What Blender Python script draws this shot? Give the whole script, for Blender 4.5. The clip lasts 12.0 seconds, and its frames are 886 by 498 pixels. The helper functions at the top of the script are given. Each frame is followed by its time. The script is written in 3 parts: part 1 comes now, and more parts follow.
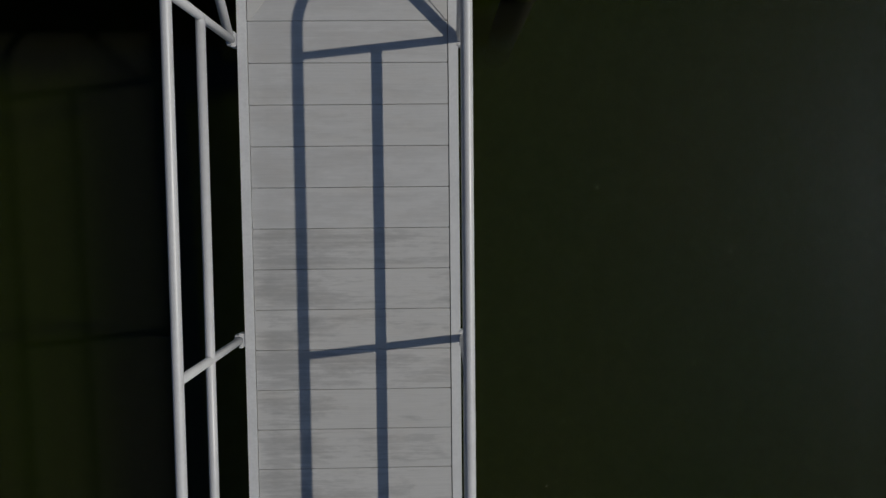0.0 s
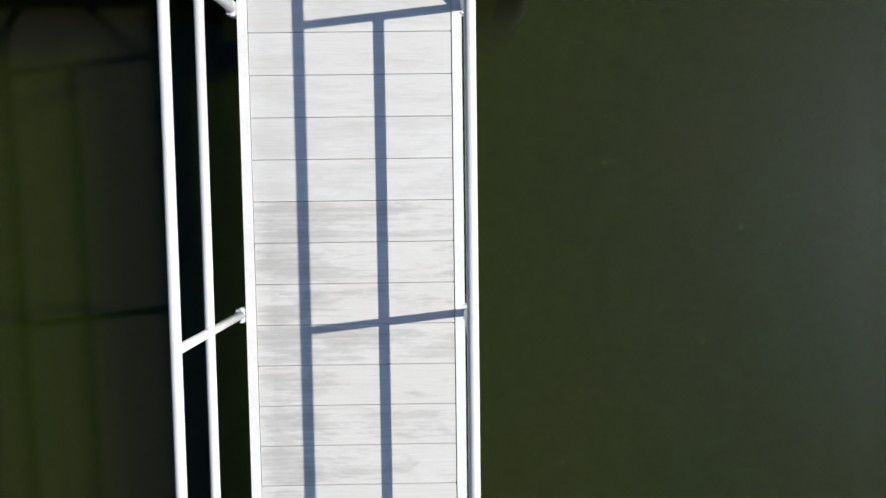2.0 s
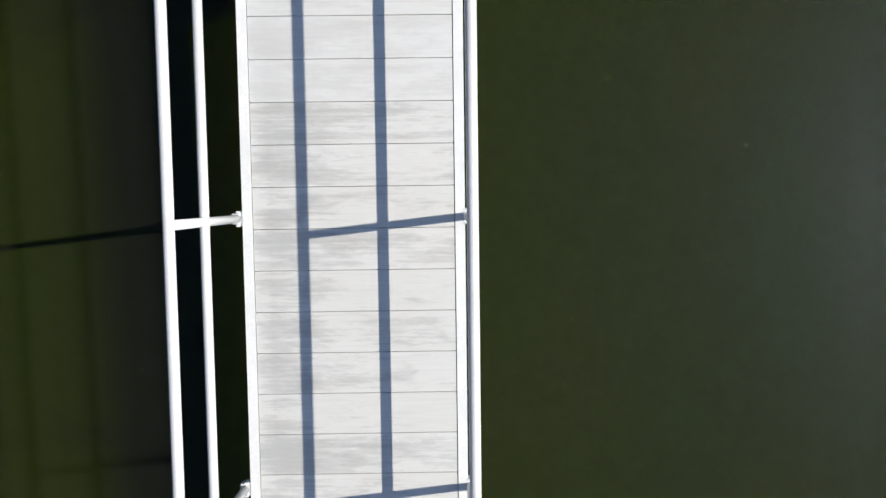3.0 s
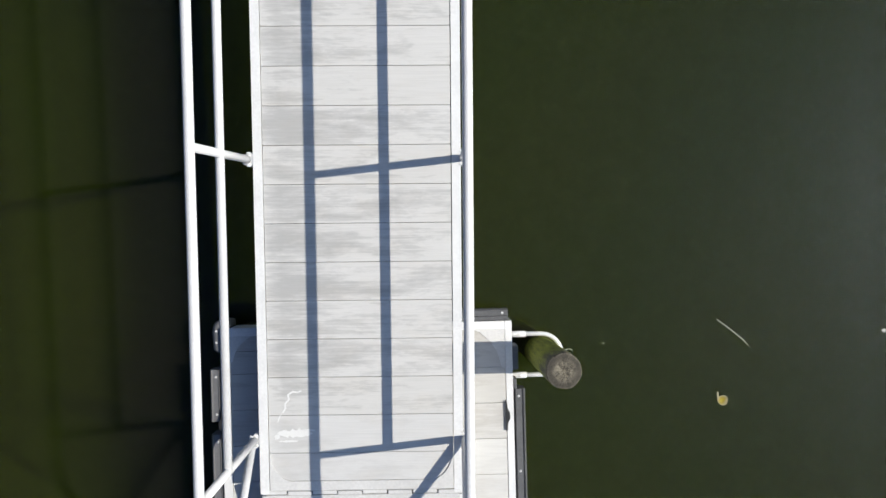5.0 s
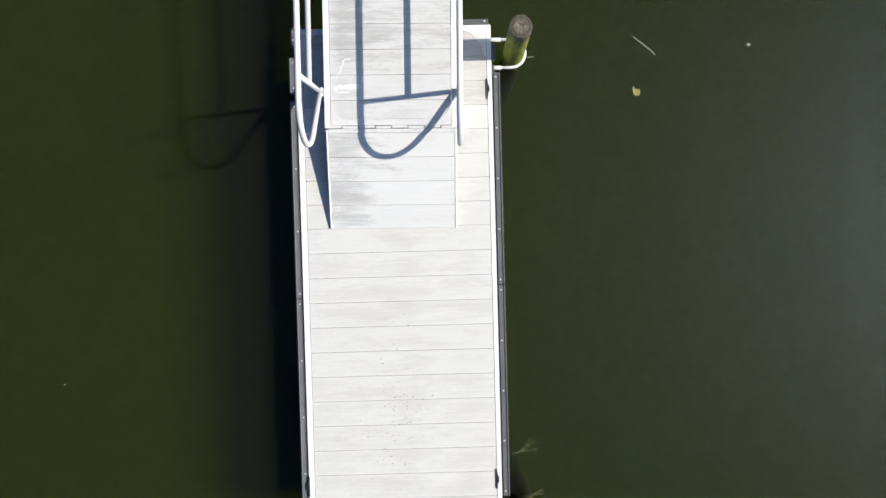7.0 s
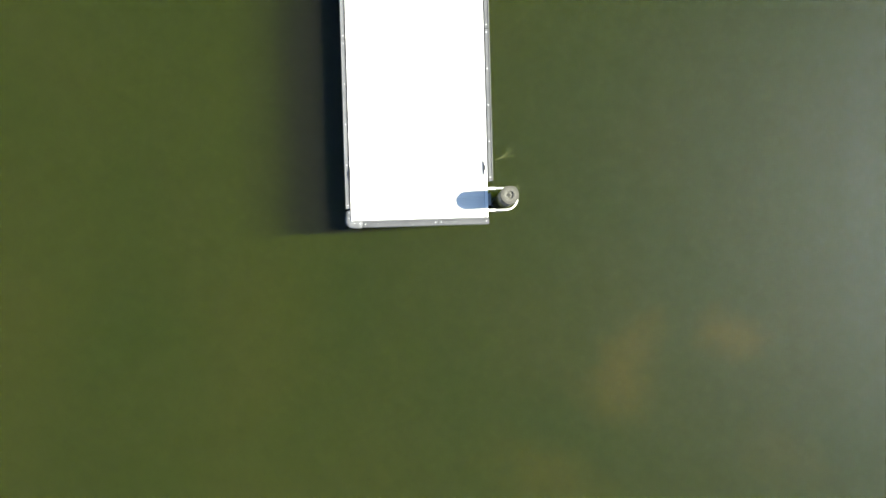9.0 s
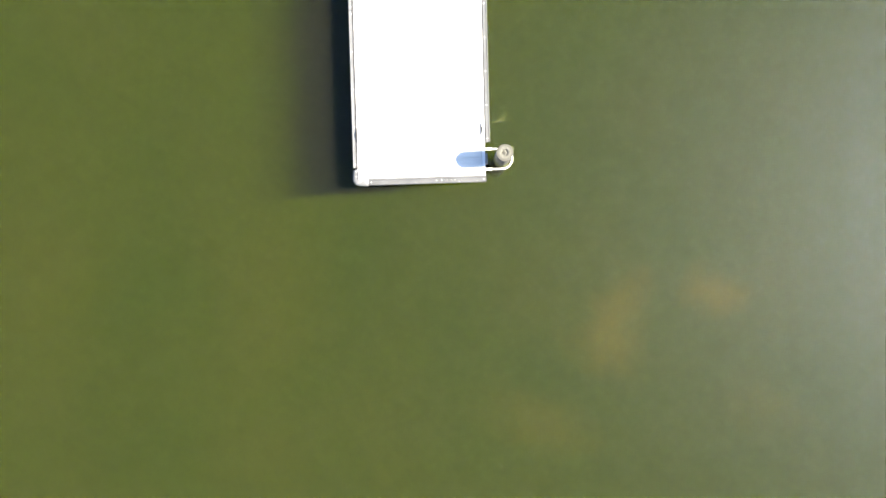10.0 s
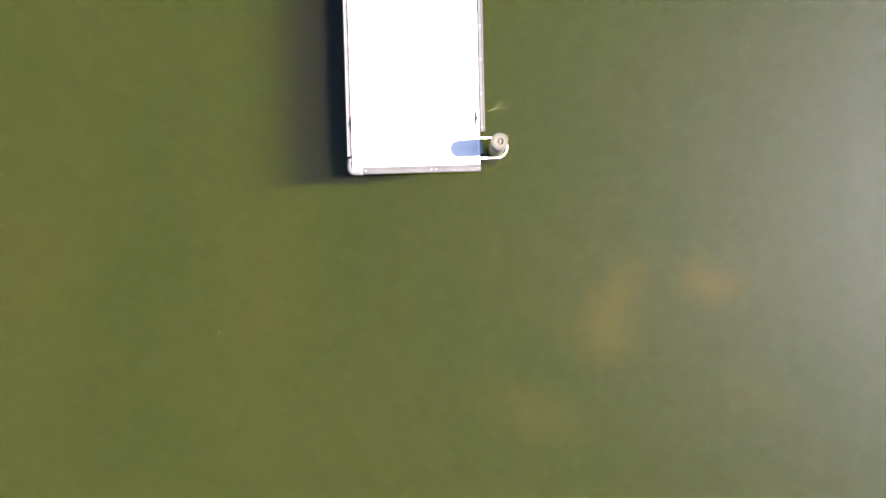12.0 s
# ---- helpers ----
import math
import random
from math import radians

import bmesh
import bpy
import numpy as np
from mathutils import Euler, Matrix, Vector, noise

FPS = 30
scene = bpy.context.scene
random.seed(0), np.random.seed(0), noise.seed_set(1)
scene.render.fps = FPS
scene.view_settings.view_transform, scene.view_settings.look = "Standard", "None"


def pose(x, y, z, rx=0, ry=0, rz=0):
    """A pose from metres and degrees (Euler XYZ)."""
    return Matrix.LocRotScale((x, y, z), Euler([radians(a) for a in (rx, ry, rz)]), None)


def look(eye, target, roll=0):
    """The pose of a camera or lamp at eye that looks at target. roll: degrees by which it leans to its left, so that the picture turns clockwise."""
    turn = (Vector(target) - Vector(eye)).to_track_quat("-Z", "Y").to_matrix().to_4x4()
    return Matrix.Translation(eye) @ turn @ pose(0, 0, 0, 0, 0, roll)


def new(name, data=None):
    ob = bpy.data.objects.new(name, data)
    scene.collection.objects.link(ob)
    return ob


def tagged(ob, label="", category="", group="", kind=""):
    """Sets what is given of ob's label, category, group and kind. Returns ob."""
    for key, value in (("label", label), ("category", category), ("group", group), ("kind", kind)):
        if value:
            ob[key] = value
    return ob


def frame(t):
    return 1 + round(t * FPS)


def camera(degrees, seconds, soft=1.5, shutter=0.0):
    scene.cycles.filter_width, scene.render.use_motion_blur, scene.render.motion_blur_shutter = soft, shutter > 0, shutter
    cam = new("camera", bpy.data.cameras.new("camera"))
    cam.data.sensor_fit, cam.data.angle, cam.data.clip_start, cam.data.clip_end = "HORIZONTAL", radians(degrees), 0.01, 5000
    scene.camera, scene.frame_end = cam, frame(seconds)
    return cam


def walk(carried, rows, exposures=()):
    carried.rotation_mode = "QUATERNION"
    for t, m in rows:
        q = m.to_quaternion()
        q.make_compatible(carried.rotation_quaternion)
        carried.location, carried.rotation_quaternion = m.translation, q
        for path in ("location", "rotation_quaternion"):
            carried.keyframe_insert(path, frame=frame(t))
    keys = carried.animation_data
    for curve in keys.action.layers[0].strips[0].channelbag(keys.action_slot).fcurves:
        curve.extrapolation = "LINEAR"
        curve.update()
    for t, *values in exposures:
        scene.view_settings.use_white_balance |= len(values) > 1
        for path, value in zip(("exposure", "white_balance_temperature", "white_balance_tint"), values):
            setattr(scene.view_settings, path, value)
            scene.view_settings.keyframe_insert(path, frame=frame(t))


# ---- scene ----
FOV = 60.80
PATH = [  # seconds, place in metres, turn in degrees
    (0, 0.458, 4.467, 5.507, -1.06, -1.28, -0.65),
    (0.5, 0.470, 4.448, 5.519, -0.96, -1.24, -0.73),
    (1, 0.475, 4.457, 5.504, -1.09, -1.22, -0.76),
    (1.5, 0.487, 4.444, 5.473, -1.26, -0.91, -0.73),
    (2, 0.476, 4.319, 5.428, -1.29, -0.77, -0.81),
    (2.5, 0.472, 4.098, 5.368, -1.55, -0.69, -0.79),
    (2.7, 0.490, 3.974, 5.354, -1.51, -0.52, -0.79),
    (4.3, 0.488, 2.411, 5.356, -0.08, -0.74, -0.77),
    (4.5, 0.471, 2.223, 5.357, -0.48, -0.93, -0.52),
    (5, 0.476, 1.654, 5.609, -0.72, -0.82, -0.56),
    (5.5, 0.481, 1.047, 6.154, -1.11, -0.69, -0.64),
    (6, 0.482, 0.365, 6.815, -1.05, -0.54, -0.60),
    (6.5, 0.437, -0.315, 7.514, -1.32, -0.74, -0.64),
    (7, 0.465, -1.066, 8.241, -1.22, -0.31, -0.58),
    (7.5, 0.520, -1.845, 9.051, -1.36, 0.21, -0.48),
    (7.7, 0.556, -2.161, 9.391, -1.48, 0.43, -0.56),
    (9.3, 0.856, -4.982, 11.800, -0.92, 2.15, -0.66),
    (9.5, 0.865, -5.092, 11.993, -1.22, 2.18, -0.60),
    (10, 0.892, -5.217, 12.341, -1.53, 2.21, -0.59),
    (10.5, 0.890, -5.239, 12.403, -1.62, 2.21, -0.78),
    (11, 0.900, -5.233, 12.364, -1.80, 2.10, -0.46),
    (11.5, 0.916, -5.236, 12.314, -2.01, 2.03, -0.47),
    (12, 0.931, -5.242, 12.308, -2.23, 1.99, -0.50),
]
EXPOSURES = [(0.0, -1.84, 6500, 10), (0.4, -1.0, 6500, 10), (0.8, -0.22, 6500, 10), (1.1, -0.08, 6500, 10), (2.7, -0.09, 6500, 10), (4.3, -0.10, 6500, 10), (5.0, -0.16, 6500, 10), (5.5, -0.16, 6500, 10),
             (6.5, -0.01, 6500, 10), (7.2, 0.04, 6500, 10), (7.7, 0.18, 6500, 9), (8.4, 0.8, 6600, 7), (9.3, 1.74, 7200, 1), (10.0, 2.16, 7350, 8), (10.5, 2.22, 7350, 12), (12.0, 2.2, 7350, 22)]
cam = camera(FOV, 12.0, 1.5)
scene.cycles.transparent_max_bounces = 64  # light passes the layers of the water both ways
walk(cam, [(t, pose(x, y, z, a, b, c)) for t, x, y, z, a, b, c in PATH], EXPOSURES)

# ---------------------------------------------------------------- light
SUN_EL, SUN_AZ = radians(47.9), radians(3.3)  # azimuth from +x towards +y
world = bpy.data.worlds.new("world")
scene.world = world
world.use_nodes = True
wn = world.node_tree.nodes
sky = wn.new("ShaderNodeTexSky")
sky.sky_type, sky.sun_disc = "NISHITA", False
sky.sun_elevation, sky.sun_rotation = SUN_EL, radians(90) - SUN_AZ
sky.air_density, sky.dust_density, sky.ozone_density = 1.0, 7.0, 3.0
tint = wn.new("ShaderNodeMix")  # a clear, deep blue sky
tint.data_type, tint.blend_type = "RGBA", "MULTIPLY"
tint.inputs[0].default_value, tint.inputs[7].default_value = 1.0, (0.55, 0.84, 1.30, 1)
world.node_tree.links.new(sky.outputs[0], tint.inputs[6])
world.node_tree.links.new(tint.outputs[2], wn["Background"].inputs[0])
wn["Background"].inputs[1].default_value = 0.055

sun = bpy.data.lights.new("sun", "SUN")
sun.energy, sun.angle, sun.color = 5.0, radians(0.53), (1.0, 0.94, 0.83)
way_to_sun = Vector((math.cos(SUN_EL) * math.cos(SUN_AZ), math.cos(SUN_EL) * math.sin(SUN_AZ), math.sin(SUN_EL)))
new("sun", sun).matrix_world = look(way_to_sun * 30, (0, 0, 0))


# ---------------------------------------------------------------- materials
class Nodes:
    """A small builder for node materials."""

    def __init__(self, name):
        self.mat = bpy.data.materials.new(name)
        self.mat.use_nodes = True
        self.tree = self.mat.node_tree
        self.bsdf = self.tree.nodes["Principled BSDF"]

    def add(self, kind, **values):
        n = self.tree.nodes.new(kind)
        for k, v in values.items():
            n.inputs[k].default_value = v
        return n

    def link(self, a, b):
        self.tree.links.new(a, b)

    def coords(self, scale, shift=True):
        """Object coordinates in metres times scale, moved by a random step for each object."""
        tc, mp = self.add("ShaderNodeTexCoord"), self.add("ShaderNodeMapping")
        mp.inputs["Scale"].default_value = scale
        self.link(tc.outputs["Object"], mp.inputs["Vector"])
        if shift:
            info, mul = self.add("ShaderNodeObjectInfo"), self.add("ShaderNodeMath")
            mul.operation = "MULTIPLY"
            mul.inputs[1].default_value = 37.0
            self.link(info.outputs["Random"], mul.inputs[0])
            comb = self.add("ShaderNodeCombineXYZ")
            for i in range(3):
                self.link(mul.outputs[0], comb.inputs[i])
            self.link(comb.outputs[0], mp.inputs["Location"])
        return mp.outputs[0]

    def noise(self, vec, scale, detail=4.0, rough=0.55, dist=0.0):
        n = self.add("ShaderNodeTexNoise", Scale=scale, Detail=detail, Roughness=rough, Distortion=dist)
        self.link(vec, n.inputs["Vector"])
        return n.outputs["Fac"]

    def ramp(self, fac, *stops):
        r = self.add("ShaderNodeValToRGB")
        e = r.color_ramp.elements
        while len(e) < len(stops):
            e.new(0.5)
        for el, (pos, col) in zip(e, stops):
            el.position = pos
            el.color = (*col, 1) if len(col) == 3 else col
        self.link(fac, r.inputs["Fac"])
        return r.outputs["Color"]

    def mix(self, fac, a, b, kind="MIX"):
        m = self.tree.nodes.new("ShaderNodeMix")
        m.data_type, m.blend_type = "RGBA", kind
        for sock, v in ((m.inputs[0], fac), (m.inputs[6], a), (m.inputs[7], b)):
            if hasattr(v, "is_linked"):
                self.link(v, sock)
            else:
                sock.default_value = v if isinstance(v, float) else (*v, 1)
        return m.outputs[2]

    def math(self, op, a, b):
        m = self.add("ShaderNodeMath")
        m.operation = op
        for sock, v in zip(m.inputs, (a, b)):
            if hasattr(v, "is_linked"):
                self.link(v, sock)
            else:
                sock.default_value = v
        return m.outputs[0]

    def bump(self, height, strength, distance):
        b = self.add("ShaderNodeBump", Strength=strength, Distance=distance)
        self.link(height, b.inputs["Height"])
        self.link(b.outputs[0], self.bsdf.inputs["Normal"])

    def done(self, color=None, rough=None, metal=0.0, **more):
        for key, v in (("Base Color", color), ("Roughness", rough)):
            if v is None:
                continue
            if hasattr(v, "is_linked"):
                self.link(v, self.bsdf.inputs[key])
            else:
                self.bsdf.inputs[key].default_value = v if isinstance(v, float) else (*v, 1)
        self.bsdf.inputs["Metallic"].default_value = metal
        for k, v in more.items():
            self.bsdf.inputs[k.replace("_", " ")].default_value = v
        return self.mat


def grey(v):
    return (v, v, v)


def deck_material(name, light, dark, stain, worn, clean=0.0):
    """Weathered aluminium planking: soft streaks along the plank, ragged grime, more of it where worn says along x, the plank's edges washed cleaner."""
    n = Nodes(name)
    streak = n.noise(n.coords((1.9, 52, 52)), 1.0, 9, 0.70, 0.15)
    hair = n.noise(n.coords((3.6, 165, 165)), 1.0, 4, 0.6)
    cloud = n.noise(n.coords((2.2, 7.5, 7.5)), 1.0, 5, 0.60, 0.4)
    patch = n.noise(n.coords((10, 46, 46)), 1.0, 7, 0.72, 0.4)
    tc, sep = n.add("ShaderNodeTexCoord"), n.add("ShaderNodeSeparateXYZ")
    n.link(tc.outputs["Object"], sep.inputs[0])
    ends = n.ramp(n.math("ADD", n.math("MULTIPLY", sep.outputs["X"], 0.5), 0.5), *[(p, grey(v)) for p, v in worn])
    across = n.math("ABSOLUTE", sep.outputs["Y"], 0.0)
    washed = n.ramp(n.math("ADD", n.math("MULTIPLY", across, 6.0), n.math("MULTIPLY", n.math("SUBTRACT", cloud, 0.5), 0.5)), (0.50, grey(0)), (0.78, grey(0.16)))
    info = n.add("ShaderNodeObjectInfo")
    dirt = n.math("MULTIPLY", n.math("SUBTRACT", info.outputs["Random"], 0.5), 0.20)
    level = n.math("ADD", n.math("ADD", cloud, n.math("SUBTRACT", ends, 0.10 + clean)), n.math("SUBTRACT", dirt, washed))
    level = n.math("ADD", level, n.math("MULTIPLY", n.math("SUBTRACT", streak, 0.5), 0.75))
    level = n.math("ADD", level, n.math("MULTIPLY", n.math("SUBTRACT", patch, 0.5), 0.55))
    level = n.math("ADD", level, n.math("MULTIPLY", n.math("SUBTRACT", hair, 0.5), 0.46))
    grime = n.ramp(level, (0.42, grey(0)), (0.52, grey(0.45)), (0.74, grey(1)))
    base = n.ramp(streak, (0.30, tuple(0.965 * c for c in light)), (0.66, light))
    col = n.mix(n.math("MULTIPLY", grime, stain), base, dark)
    rust = n.noise(n.coords((3.0, 6.0, 6.0)), 1.0, 4, 0.6)
    col = n.mix(n.math("MULTIPLY", n.ramp(rust, (0.50, grey(0)), (0.70, grey(1))), 0.45), col, (1.0, 0.968, 0.93), "MULTIPLY")
    col = n.mix(1.0, col, n.ramp(hair, (0.36, grey(0.93)), (0.56, grey(1.0))), "MULTIPLY")
    tone = n.ramp(info.outputs["Random"], (0.0, (0.955, 0.955, 0.95)), (1.0, (1.0, 1.0, 1.0)))
    col = n.mix(1.0, col, tone, "MULTIPLY")
    n.bump(n.math("ADD", streak, n.math("MULTIPLY", patch, 0.4)), 0.2, 0.001)
    return n.done(col, 0.55, Specular_IOR_Level=0.35)


# how worn the planks are from one end (0) to the other (1), over two metres
WORN_WALK = ((0.0, 0.0), (0.195, 0.04), (0.25, 0.25), (0.32, 0.20), (0.45, 0.07), (0.62, 0.06), (0.78, 0.04))
WORN_RAMP = ((0.0, 0.38), (0.26, 0.36), (0.34, 0.28), (0.43, 0.05), (0.62, 0.03), (0.78, 0.02))
WORN_DOCK = ((0.0, 0.12), (0.12, 0.08), (0.42, 0.10), (0.55, 0.16), (0.70, 0.06), (0.84, 0.12), (0.95, 0.03))
M_DECK = deck_material("gangway_planking", (0.657, 0.650, 0.632), (0.42, 0.418, 0.41), 0.88, WORN_WALK)
M_DOCKDECK = deck_material("dock_planking", (0.680, 0.668, 0.638), (0.52, 0.505, 0.482), 0.55, WORN_DOCK)
# stained dock planking again, its colour darkened to deepen the gangway's shade
M_DOCKSHADE = deck_material("shade_darkened_dock_planking", (0.60, 0.585, 0.555), (0.42, 0.40, 0.37), 0.75, WORN_DOCK)
M_UPPER = deck_material("cleaner_planking", (0.665, 0.662, 0.652), (0.48, 0.475, 0.465), 0.55, WORN_WALK)
M_RAMPDECK = deck_material("ramp_planking", (0.725, 0.719, 0.70), (0.45, 0.447, 0.44), 0.85, WORN_RAMP, 0.11)


def painted(name, col, rough=0.42, metal=0.0, wear=0.1, spec=0.5):
    n = Nodes(name)
    big = n.noise(n.coords((5, 5, 5)), 1.0, 4, 0.6)
    fine = n.noise(n.coords((60, 60, 60)), 1.0, 3, 0.6)
    both = n.math("MULTIPLY", big, fine)
    c = n.ramp(both, (0.12, tuple(x * (1 - wear) for x in col)), (0.34, col))
    r = n.ramp(big, (0.3, grey(max(rough - 0.08, 0.05))), (0.7, grey(rough + 0.08)))
    n.bump(fine, 0.15, 0.001)
    return n.done(c, r, metal, Specular_IOR_Level=spec)


M_FRAME = painted("white_aluminium_frame", (0.80, 0.80, 0.79), 0.40, 0.0, 0.12)
M_PIPE = painted("aluminium_pipe", (0.80, 0.80, 0.79), 0.42, 0.06, 0.10)
M_RUB = painted("grey_vinyl_rubstrip", (0.108, 0.110, 0.115), 0.5, 0.0, 0.35)
M_BUMPER = painted("grey_vinyl_bumper", (0.185, 0.187, 0.192), 0.45, 0.0, 0.3)
M_BLACK = painted("black_plastic", (0.022, 0.022, 0.022), 0.45, 0.0, 0.3)
M_STEEL = painted("bolt_steel", (0.72, 0.72, 0.71), 0.45, 0.25, 0.1)
M_HULL = painted("dark_float_plastic", (0.03, 0.03, 0.03), 0.6, 0.0, 0.3)
M_PLATE = painted("mill_aluminium_plate", (0.69, 0.685, 0.67), 0.5, 0.0, 0.15)
M_SCRAPE = painted("scraped_vinyl", (0.42, 0.42, 0.41), 0.7, 0.0, 0.3)
M_DIRT = painted("dock_dirt", (0.36, 0.335, 0.30), 0.8, 0.0, 0.3)
M_SCUFF = painted("white_scuff", (0.76, 0.76, 0.745), 0.7, 0.0, 0.05)


def pile_side(name, wood, algae, line, low):
    """Weathered round timber, with a coat of algae up to an uneven line."""
    n = Nodes(name)
    tc = n.add("ShaderNodeTexCoord")
    grain = n.noise(n.coords((40, 40, 2.5), False), 1.0, 6, 0.7)
    blotch = n.noise(n.coords((9, 9, 3), False), 1.0, 5, 0.65)
    both = n.math("ADD", n.math("MULTIPLY", grain, 0.5), n.math("MULTIPLY", blotch, 0.5))
    c = n.ramp(both, (0.36, tuple(0.4 * x for x in wood)), (0.62, tuple(1.3 * x for x in wood)))
    a = n.ramp(both, (0.36, tuple(low * x for x in algae)), (0.62, tuple(1.25 * x for x in algae)))
    sep = n.add("ShaderNodeSeparateXYZ")
    n.link(tc.outputs["Object"], sep.inputs[0])
    edge = n.math("ADD", sep.outputs["Z"], n.math("MULTIPLY", blotch, -0.7))
    f = n.ramp(n.math("ADD", edge, 0.35 + 0.5 - line), (0.40, grey(1)), (0.62, grey(0)))
    c = n.mix(f, c, a)
    # below the waterline the colour goes near black, for light lost in murk
    murk = n.ramp(n.math("ADD", n.math("ADD", sep.outputs["Z"], n.math("MULTIPLY", blotch, -0.12)), 0.5), (0.36, grey(1)), (0.46, grey(0)))
    c = n.mix(murk, c, (0.022, 0.022, 0.010))
    n.bump(grain, 0.6, 0.006)
    return n.done(c, 0.85)


def pile_top(name, light, dark, rings, rim_at):
    """The sawn, split head of a timber pile."""
    n = Nodes(name)
    vec = n.coords((1, 1, 1), False)
    grad = n.add("ShaderNodeTexGradient")
    grad.gradient_type = "RADIAL"
    n.link(vec, grad.inputs[0])
    tc = n.add("ShaderNodeTexCoord")
    sep = n.add("ShaderNodeSeparateXYZ")
    n.link(tc.outputs["Object"], sep.inputs[0])
    ln = n.add("ShaderNodeVectorMath")
    ln.operation = "LENGTH"
    flat = n.add("ShaderNodeCombineXYZ")
    n.link(sep.outputs[0], flat.inputs[0])
    n.link(sep.outputs[1], flat.inputs[1])
    n.link(flat.outputs[0], ln.inputs[0])
    rad = ln.outputs["Value"]
    comb = n.add("ShaderNodeCombineXYZ")
    n.link(n.math("MULTIPLY", grad.outputs["Fac"], 26.0), comb.inputs[0])
    n.link(n.math("MULTIPLY", rad, 9.0), comb.inputs[1])
    spokes = n.noise(comb.outputs[0], 1.0, 4, 0.7)
    blot = n.noise(n.coords((38, 38, 38), False), 1.0, 8, 0.82, 0.7)
    c = n.ramp(blot, (0.38, tuple(0.08 * x + 0.92 * y for x, y in zip(light, dark))), (0.49, tuple(0.5 * x + 0.5 * y for x, y in zip(light, dark))), (0.60, light))
    rim = n.math("ADD", rad, n.math("MULTIPLY", n.math("SUBTRACT", blot, 0.5), 0.06))
    c = n.mix(n.math("MULTIPLY", n.ramp(rim, (rim_at - 0.022, grey(0)), (rim_at + 0.012, grey(1))), 0.78), c, dark)
    edge = n.math("MULTIPLY", n.ramp(rad, (rim_at + 0.028, grey(0)), (rim_at + 0.034, grey(1))), n.ramp(spokes, (0.42, grey(0)), (0.60, grey(0.8))))
    c = n.mix(edge, c, tuple(0.9 * v for v in light))
    crack = n.math("MULTIPLY", n.ramp(spokes, (0.36, grey(1)), (0.47, grey(0))), n.ramp(rad, (0.015, grey(1)), (rings, grey(0))))
    c = n.mix(crack, c, (0.02, 0.016, 0.012))
    n.bump(blot, 0.5, 0.006)
    return n.done(c, 0.9)


M_PILE = pile_side("algae_covered_timber", (0.10, 0.094, 0.07), (0.25, 0.28, 0.035), 0.95, 0.35)
M_PILE_GREY = pile_side("grey_timber", (0.125, 0.122, 0.112), (0.17, 0.18, 0.05), 0.45, 0.10)
M_HEAD = pile_top("split_pile_head", (0.27, 0.24, 0.175), (0.040, 0.035, 0.028), 0.10, 0.070)
M_HEAD_GREY = pile_top("grey_pile_head", (0.175, 0.17, 0.145), (0.065, 0.062, 0.052), 0.05, 0.094)


def lake_surface():
    """The water's skin: a mirror by its angle, calm with a share of fine ripples, its sheen tinted, clear below."""
    n = Nodes("water_surface")
    # sheen colour put into the gloss: calm tinted warm, rippled tinted blue
    calm, rippled = n.add("ShaderNodeBsdfGlossy", Roughness=0.09, Color=(1.0, 0.96, 0.88, 1)), n.add("ShaderNodeBsdfGlossy", Roughness=0.45, Color=(0.70, 0.74, 1.0, 1))
    rippled.distribution = "BECKMANN"
    mirror, clear, both = n.add("ShaderNodeMixShader"), n.add("ShaderNodeBsdfTransparent"), n.add("ShaderNodeMixShader")
    sep = n.add("ShaderNodeSeparateXYZ")
    n.link(n.coords((1, 1, 1), False), sep.inputs[0])
    along = n.math("MULTIPLY", n.math("ADD", sep.outputs["Y"], 8.0), 0.08)
    share = n.ramp(along, (0.16, grey(0.215)), (0.48, grey(0.165)), (0.72, grey(0.085)), (0.96, grey(0.05)))  # more of the broad bluish sheen towards -y, the open lake
    n.link(share, mirror.inputs[0])
    n.link(calm.outputs[0], mirror.inputs[1])
    n.link(rippled.outputs[0], mirror.inputs[2])
    fresnel = n.add("ShaderNodeFresnel", IOR=1.33)
    n.link(fresnel.outputs[0], both.inputs[0])
    n.link(clear.outputs[0], both.inputs[1])
    n.link(mirror.outputs[0], both.inputs[2])
    n.link(both.outputs[0], n.tree.nodes["Material Output"].inputs["Surface"])
    return n.mat


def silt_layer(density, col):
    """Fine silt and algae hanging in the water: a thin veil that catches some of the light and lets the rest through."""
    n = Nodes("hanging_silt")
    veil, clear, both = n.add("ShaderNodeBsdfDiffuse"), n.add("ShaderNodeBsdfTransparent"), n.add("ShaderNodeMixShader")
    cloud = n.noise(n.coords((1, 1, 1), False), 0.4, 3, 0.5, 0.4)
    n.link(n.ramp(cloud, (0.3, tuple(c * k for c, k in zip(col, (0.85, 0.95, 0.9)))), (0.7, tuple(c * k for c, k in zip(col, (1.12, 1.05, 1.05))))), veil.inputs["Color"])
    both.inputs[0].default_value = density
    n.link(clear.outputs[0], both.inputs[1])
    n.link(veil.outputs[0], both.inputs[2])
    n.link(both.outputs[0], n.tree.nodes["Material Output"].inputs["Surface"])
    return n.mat


